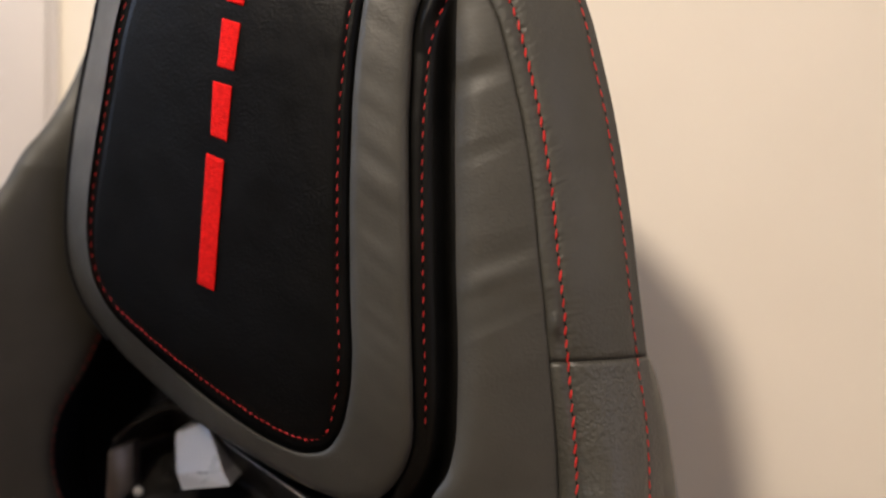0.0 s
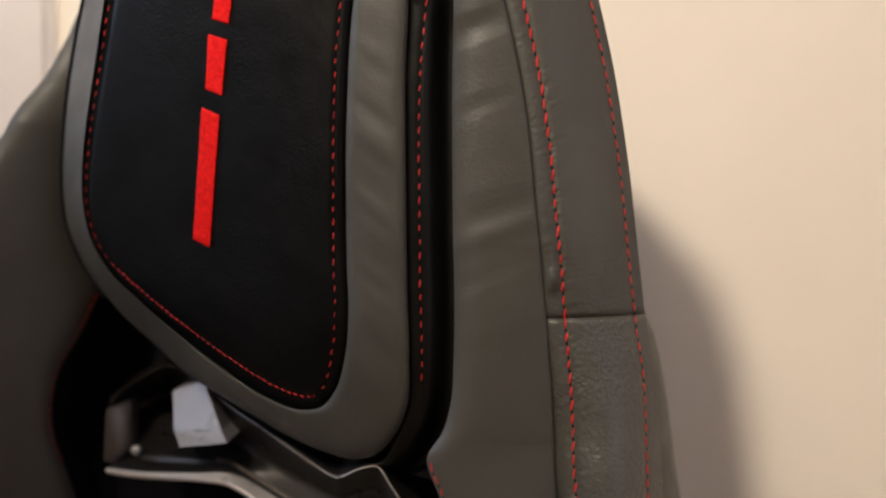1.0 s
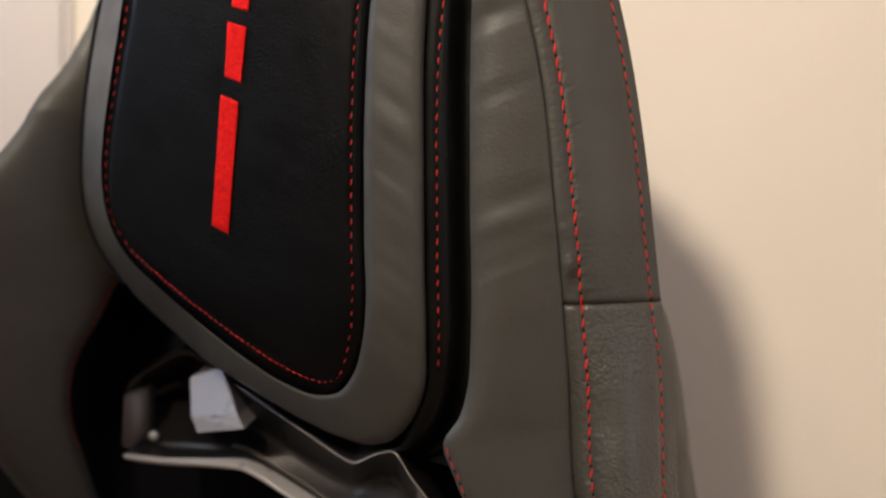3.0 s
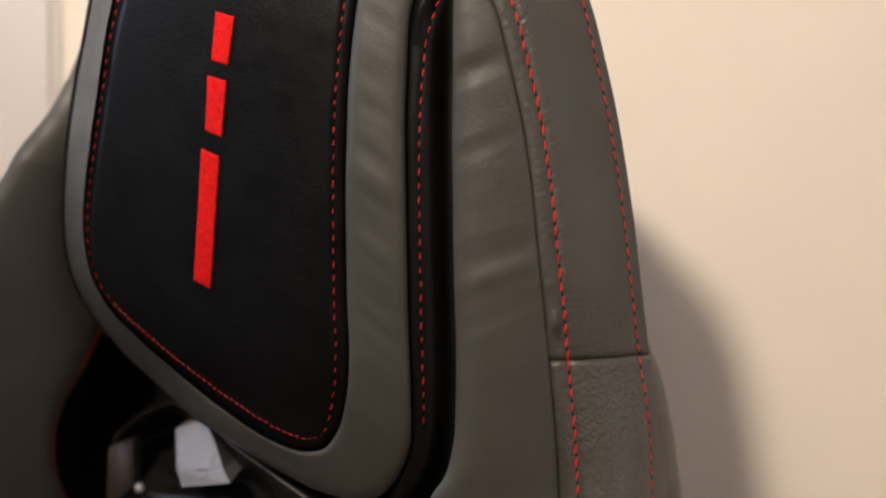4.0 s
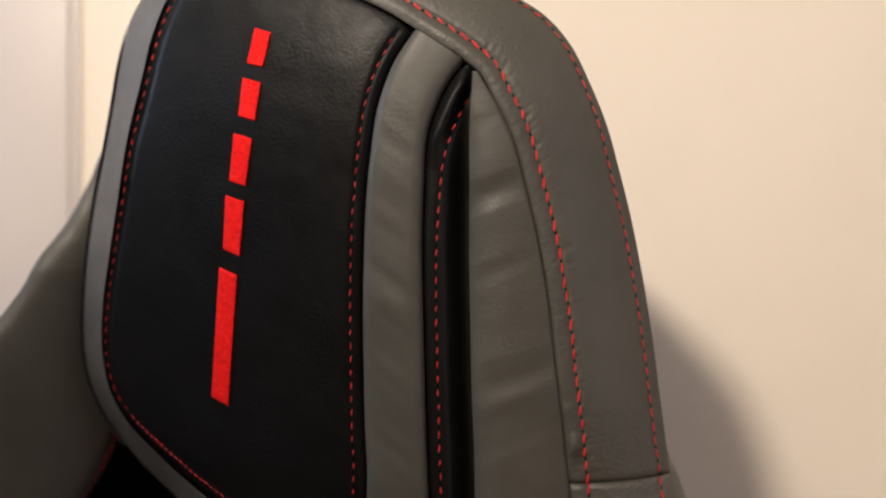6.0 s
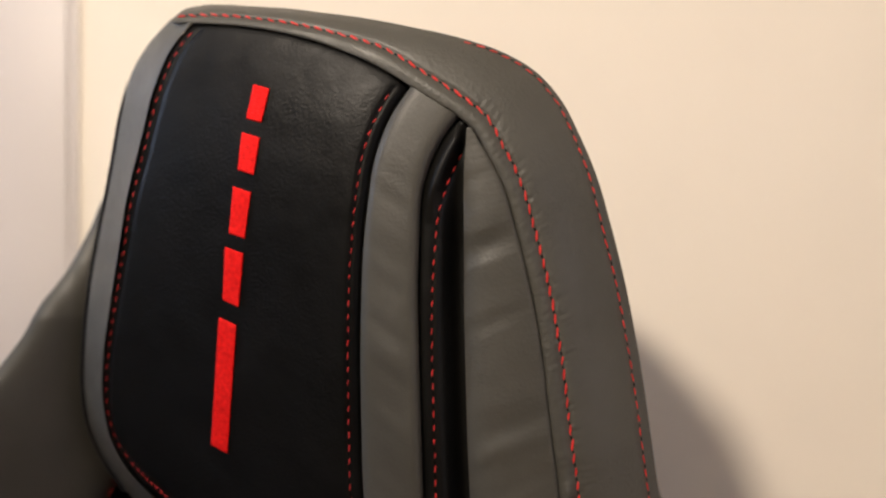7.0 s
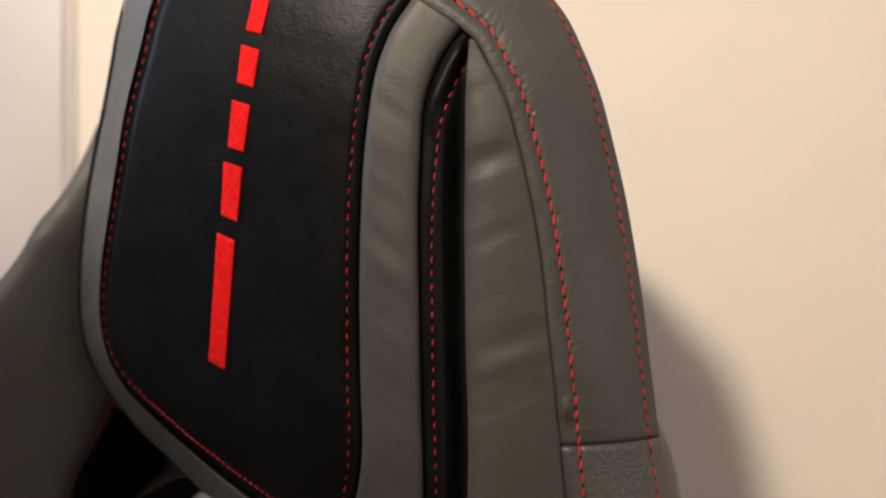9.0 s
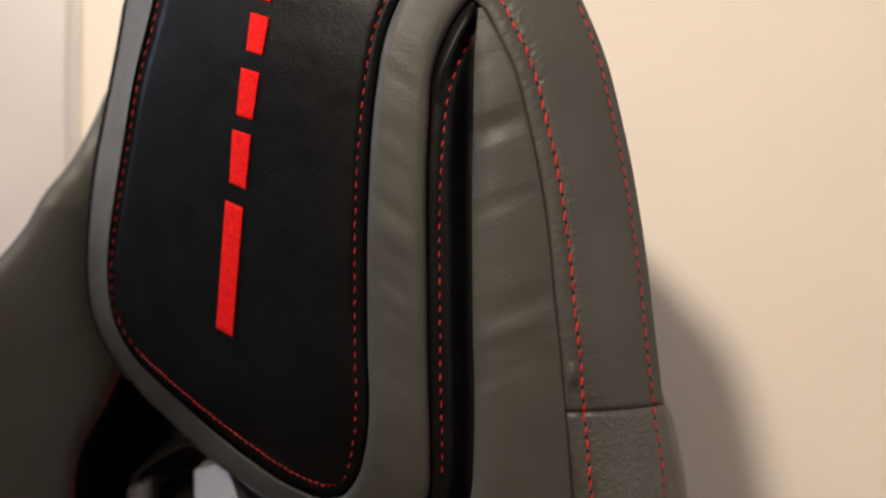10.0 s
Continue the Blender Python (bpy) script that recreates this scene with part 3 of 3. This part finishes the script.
for y, k, inn in ((0.0004, 0.0, 0.0), (0.0040, -0.10, 0.0036), (0.0100, -0.05, 0.0040), (0.020, 0.25, 0.001), (0.036, 0.62, 0.0), (0.054, 0.92, 0.0), (0.070, 1.0, 0.0), (0.095, 0.8, 0.006), (0.125, 0.2, 0.02), (0.17, 0.0, 0.03)):
    rows_.append(edge + np.array([0, y, 0]) + o3 * (swell * k - inn)[:, None])
side_grid = np.stack(rows_, 1)
grid_object("back_cover", side_grid, GREY, chair, "grey leather side cover of the backrest")

# the wing at the far shoulder, curving out of the head
WING_OUT = [(-.188, 1.365), (-.199, 1.345), (-0.2180, 1.3277), (-0.2276, 1.3023), (-0.2385, 1.2768), (-0.2433, 1.2685), (-0.2475, 1.2620), (-0.2585, 1.2394), (-0.2695, 1.2225), (-.287, 1.200), (-.298, 1.165), (-.304, 1.12), (-.300, 1.070), (-0.2819, 1.0275), (-0.2730, 1.0066), (-0.2650, 0.9883), (-.245, .955), (-.23, .90), (-.24, .75), (-.24, .62)]
WING_IN = [(-.165, 1.355), (-.170, 1.33), (-.176, 1.30), (-.182, 1.27), (-.186, 1.25), (-.188, 1.235), (-.190, 1.215), (-.193, 1.20), (-.199, 1.185), (-.207, 1.168), (-0.2178, 1.1472), (-0.2293, 1.1218), (-0.2421, 1.0967), (-0.2467, 1.0785), (-0.2477, 1.0558), (-0.2437, 1.0319), (-0.2326, 0.9804), (-.195, .93), (-.19, .75), (-.19, .62)]
n, m = 420, 40
u = np.linspace(0, len(WING_OUT) - 1, n)
ca, cb = hermite(WING_OUT, u), hermite(WING_IN, u)
xz, q = ruled(ca, cb, m)
w = np.linalg.norm(cb - ca, axis=1)
d0, d1 = q[None, :] * w[:, None], (1 - q)[None, :] * w[:, None]
wing_y = 0.560 - 0.75 * np.clip(-0.215 - xz[..., 0], 0, 1) + 0.20 * np.clip(1.25 - xz[..., 1], 0, 0.3)
bump = -0.010 * np.exp(-d0 / 0.006) - 0.006 * np.exp(-d1 / 0.005) + 0.0005 * folds(n, m, 0.06, 0.06, lengths(ca), w, 31.0)
wing_grid = raised(xz, wing_y, bump)
wing = grid_object("shoulder_wing", wing_grid, GREY, chair, "smooth grey leather shoulder wing with red-edged opening")
hole = slice(215, 330)
p, nn = line_on(wing_grid[hole], 1 - np.minimum(0.0016 / w[hole], 1), q)
sew(p, nn, wing, 0.0071, 0.0050, 0.0006)
edge = wing_grid[:, 0]
grid_object("wing_side", np.stack([edge, edge + np.array([0.004, 0.012, -0.003]), edge + np.array([0.010, 0.05, -0.006]), edge + np.array([0.03, 0.09, -0.01])], 1), GREY, wing, "grey leather outer side of the wing")
edge = wing_grid[:, -1]
grid_object("opening_lining", np.stack([edge, edge + np.array([-0.003, 0.012, 0]), edge + np.array([-0.004, 0.04, 0]), edge + np.array([0, 0.08, 0])], 1), SUEDE, wing, "black lining inside the belt opening")

# the back of the backrest, closing it behind
ca = spline([(-.14, 1.405), (-.17, 1.37), (-.19, 1.32), (-.23, 1.25), (-.32, 1.17), (-.36, 1.10), (-.38, 1.0), (-.36, .85), (-.24, .62)], 80)
cb = spline([(-.12, 1.41), (-.02, 1.385), (.05, 1.34), (.08, 1.26), (.10, 1.18), (.12, 1.08), (.14, 1.0), (.16, .80), (.15, .62)], 80)
xz, q = ruled(ca, cb, 30)
back = np.stack([xz[..., 0], 0.645 + 0.055 * np.sin(np.pi * np.clip(q, 0, 1))[None, :] ** 0.5 + 0 * xz[..., 0], xz[..., 1]], -1)
grid_object("back_panel", back, SUEDE, chair, "black fabric back panel")

# belt opening trim: a faceted gunmetal moulding in the opening under the head cushion
R0 = [(-.208, .565, 1.079), (-.198, .565, 1.088), (-.169, .560, 1.104), (-.1348, .545, 1.0843), (-.126, .538, 1.0803), (-.092, .515, 1.0654), (-.0622, .498, 1.0509), (-.0554, .494, 1.0495), (-.044, .489, 1.0563), (-.0329, .485, 1.0596), (-.0230, .480, 1.0447), (-.0070, .475, 1.0270), (.010, .475, .99)]
R1 = [(-.2075, .563, 1.0615), (-.2015, .585, 1.0695), (-.178, .590, 1.080), (-.143, .575, 1.060), (-.131, .560, 1.056), (-.097, .540, 1.045), (-.068, .530, 1.032), (-.057, .525, 1.029), (-.047, .520, 1.035), (-.033, .515, 1.037), (-.024, .505, 1.027), (-.013, .500, 1.012), (.002, .500, .98)]
R2 = [(-.2035, .557, 1.042), (-.197, .570, 1.046), (-.180, .561, 1.045), (-.150, .549, 1.047), (-.128, .545, 1.045), (-.115, .540, 1.039), (-.085, .530, 1.024), (-.070, .525, 1.016), (-.058, .520, 1.008), (-.044, .512, 1.000), (-.034, .507, .994), (-.022, .502, .985), (-.008, .498, .965)]
R3 = [(-.205, .550, 1.039), (-.195, .549, 1.0375), (-.180, .547, 1.0365), (-.150, .543, 1.0365), (-.129, .538, 1.036), (-.117, .534, 1.031), (-.090, .524, 1.018), (-.076, .518, 1.012), (-.064, .512, 1.005), (-.048, .505, .997), (-.038, .501, .991), (-.026, .497, .980), (-.010, .493, .960)]


def nearer(points, by):
    """Points brought forward along the camera's line of sight, to keep their place in its view."""
    return [tuple(Vector(q) + (Vector((0, 0, 1.18)) - Vector(q)).normalized() * b) for q, b in zip(points, by)]


R1 = nearer(R1, [0, -0.02, -0.025, -0.018, -0.008] + [0] * 8)
R2 = nearer(R2, [0] * 8 + [0.003, 0.006, 0.006, 0.006, 0.006])
R3 = nearer(R3, [0.006] * 3 + [0.015] * 10)


def bent(r, lo, hi, n):
    """n points along straight runs between corners, from point lo to point hi, the corners a little eased."""
    u = np.linspace(lo, hi, n)
    g = np.stack([np.interp(u, np.arange(len(r)), np.array(r)[:, k]) for k in range(3)], -1)
    for _ in range(12):
        g[1:-1] = (g[:-2] + 2 * g[1:-1] + g[2:]) / 4
    return g


def moulding(name, rows_in, mat, parent, label):
    """A smooth moulding through several lines, with rounded arrises between its faces."""
    lines = [bent(r, 0, len(r) - 1, 150) for r in rows_in]
    g = []
    for a, b in zip(lines, lines[1:]):
        g += [a * (1 - f) + b * f for f in np.linspace(0, 1, 8)[:-1]]
    g = np.stack(g + [lines[-1]], 1)
    g[:, 1:-1] = (g[:, :-2] + 2 * g[:, 1:-1] + g[:, 2:]) / 4
    return grid_object(name, g, mat, parent, label)


shift = lambda r, dx, dy, dz: [(x + dx, y + dy, z + dz) for x, y, z in r]
R2b = [tuple(np.array(a) * 0.5 + np.array(b) * 0.5 + np.array([0, 0.007, 0])) for a, b in zip(R2, R3)]
trim = moulding("belt_trim", [shift(R0, 0, 0.03, 0.004), shift(R0, 0, 0.002, 0.0015), R0, R1, R2, R2b, R3, shift(R3, 0, 0.03, -0.004)], GUNMETAL, chair, "glossy gunmetal plastic trim of the belt opening")
# Thin pale bead added as the edge's highlight
cord("highlight_bead", bent(R0, 3, len(R0) - 1, 120) + np.array([0, -0.0005, 0.0006]), 0.0006, BEAD, trim, "thin pale bead painted as the highlight on the trim edge")
# Cord added along the ridge to paint the light it catches
cord("ridge", bent(R2, 3.6, len(R2) - 1, 120) + np.array([0, -0.0008, 0.001]), 0.0014, SHEEN, trim, "ridge of the trim, lighter to paint in its highlight")
# the upright facet at the far end, its brown reflection painted in
bm = bmesh.new()
ends = [(-.2075, .556, 1.0750), (-.1950, .566, 1.0790), (-.1945, .566, 1.0500), (-.2030, .556, 1.0405), (-.2085, .554, 1.0430)]
vs = [bm.verts.new(Vector(p) - BASE) for p in ends]
deep = [bm.verts.new(v.co + Vector((0, 0.012, 0))) for v in vs]
bm.faces.new(vs)
for i in range(5):
    bm.faces.new((vs[i], vs[(i + 1) % 5], deep[(i + 1) % 5], deep[i]))
bmesh.ops.bevel(bm, geom=[e for e in bm.edges if not e.is_boundary], offset=0.0012, segments=2, affect="EDGES", profile=0.5)
part("end_facet", bm, SHEEN, trim, "upright end of the trim, its brownish reflection painted in")
# lower lip of the trim, its bright reflection put into a pale material
LIP_TOP = [0.85, 0.88, 0.88, 0.8, 0.55, 0.3, 0.25, 0.25, 0.25, 0.25, 0.3, 0.3, 0.3]  # how near the lip's upper edge comes to the moulding's foot
lip_a = bent([tuple(np.array(a) * (1 - f) + np.array(b) * f + np.array([0, -0.001, 0.0006])) for a, b, f in zip(R2, R3, LIP_TOP)], 0, 12, 140)
lip_b = bent(R3, 0, 12, 140) + np.array([0, -0.0015, 0])
lip_c = lip_b + np.array([0, 0.004, -0.003])
lip_f = np.linspace(0, 1, 6)[None, :, None]
grid_object("lower_lip", np.concatenate([lip_a[:, None] * (1 - lip_f) + lip_b[:, None] * lip_f, lip_c[:, None]], 1), LIT_TRIM, trim, "lower lip of the trim, its reflection painted pale")
# block set in the trim, its bright reflection painted as a pale colour
bm = bmesh.new()
FRONT = nearer([(-.167, .560, 1.086), (-.145, .553, 1.094), (-.1302, .5342, 1.0670), (-.1630, .5482, 1.0635)], [0.008] * 4)
LIP = nearer([(-.128, .541, 1.058), (-.159, .547, 1.054)], [0.024, 0.024])
vs = [bm.verts.new(Vector(p) - BASE) for p in FRONT + LIP]
bm.faces.new(vs[:4])
bm.faces.new((vs[3], vs[2], vs[4], vs[5]))
back_vs = [bm.verts.new(v.co + Vector((0, 0.035, 0.0))) for v in vs]
order = [0, 1, 2, 4, 5, 3]
for i in range(6):
    a, b = order[i], order[(i + 1) % 6]
    bm.faces.new((vs[a], vs[b], back_vs[b], back_vs[a]))
bmesh.ops.bevel(bm, geom=[e for e in bm.edges if not e.is_boundary], offset=0.0006, segments=2, affect="EDGES", profile=0.5)
part("block", bm, SILVER, trim, "block in the trim, its bright reflection put into a pale colour", False)
# floor of the recess at the other end of the trim, painted pale as a lit face
bm = bmesh.new()
vs = [bm.verts.new(Vector(p) - BASE) for p in [(-0.0265, 0.5000, 1.0280), (-0.0432, 0.4900, 1.0120), (-0.0279, 0.4860, 1.0027), (-0.0032, 0.4880, 1.0054)]]
low_vs = [bm.verts.new(v.co + Vector((0, 0.010, -0.004))) for v in vs]
bm.faces.new(vs)
for i in range(4):
    bm.faces.new((vs[i], vs[(i + 1) % 4], low_vs[(i + 1) % 4], low_vs[i]))
bmesh.ops.bevel(bm, geom=[e for e in bm.edges if not e.is_boundary], offset=0.0008, segments=2, affect="EDGES", profile=0.5)
part("recess_floor", bm, LIT_TRIM, trim, "recess facet of the trim, painted pale as if lit", False)
bm = bmesh.new()
bmesh.ops.create_uvsphere(bm, u_segments=16, v_segments=10, radius=0.0032, matrix=Matrix.Translation(Vector((-.191, .563, 1.048)) - BASE))
part("screw", bm, STEEL, trim, "shiny round screw head")

# black sheet behind the opening
bm = box_bm(bmesh.new(), Vector((-0.27, 0.636, 0.80)) - BASE, Vector((0.02, 0.642, 1.20)) - BASE, 0.002)
part("opening_backing", bm, SUEDE, chair, "black sheet behind the belt opening", False)

# seat, column and base that carry the backrest
bm = box_bm(bmesh.new(), Vector((-0.30, 0.10, 0.43)) - BASE, Vector((0.20, 0.66, 0.55)) - BASE, 0.04, 4)
part("seat", bm, BLACK, chair, "black leather seat cushion")
bm = box_bm(bmesh.new(), Vector((-0.20, 0.56, 0.45)) - BASE, Vector((0.10, 0.62, 0.80)) - BASE, 0.01, 2)
part("back_bracket", bm, NYLON, chair)
bm = bmesh.new()
bmesh.ops.create_cone(bm, cap_ends=True, segments=24, radius1=0.03, radius2=0.03, depth=0.33, matrix=Matrix.Translation(Vector((-0.05, 0.40, 0.27)) - BASE))
part("column", bm, NYLON, chair)
for i in range(5):
    a = 2 * math.pi * i / 5 + 0.3
    c = Vector((-0.05, 0.40, 0.0)) - BASE
    bm = box_bm(bmesh.new(), (0.0, -0.025, 0.075), (0.30, 0.025, 0.11), 0.008, 2)
    bmesh.ops.transform(bm, matrix=Matrix.Translation(c) @ Matrix.Rotation(a, 4, "Z"), verts=bm.verts)
    leg = part("base_leg", bm, NYLON, chair)
    bm = bmesh.new()
    bmesh.ops.create_cone(bm, cap_ends=True, segments=20, radius1=0.035, radius2=0.035, depth=0.045,
                          matrix=Matrix.Translation(c) @ Matrix.Rotation(a, 4, "Z") @ Matrix.Translation((0.29, 0, 0.04)) @ Matrix.Rotation(math.pi / 2, 4, "X"))
    bmesh.ops.bevel(bm, geom=[e for e in bm.edges if e.calc_face_angle(0) > 1], offset=0.005, segments=2, affect="EDGES")
    part("caster", bm, NYLON, leg)
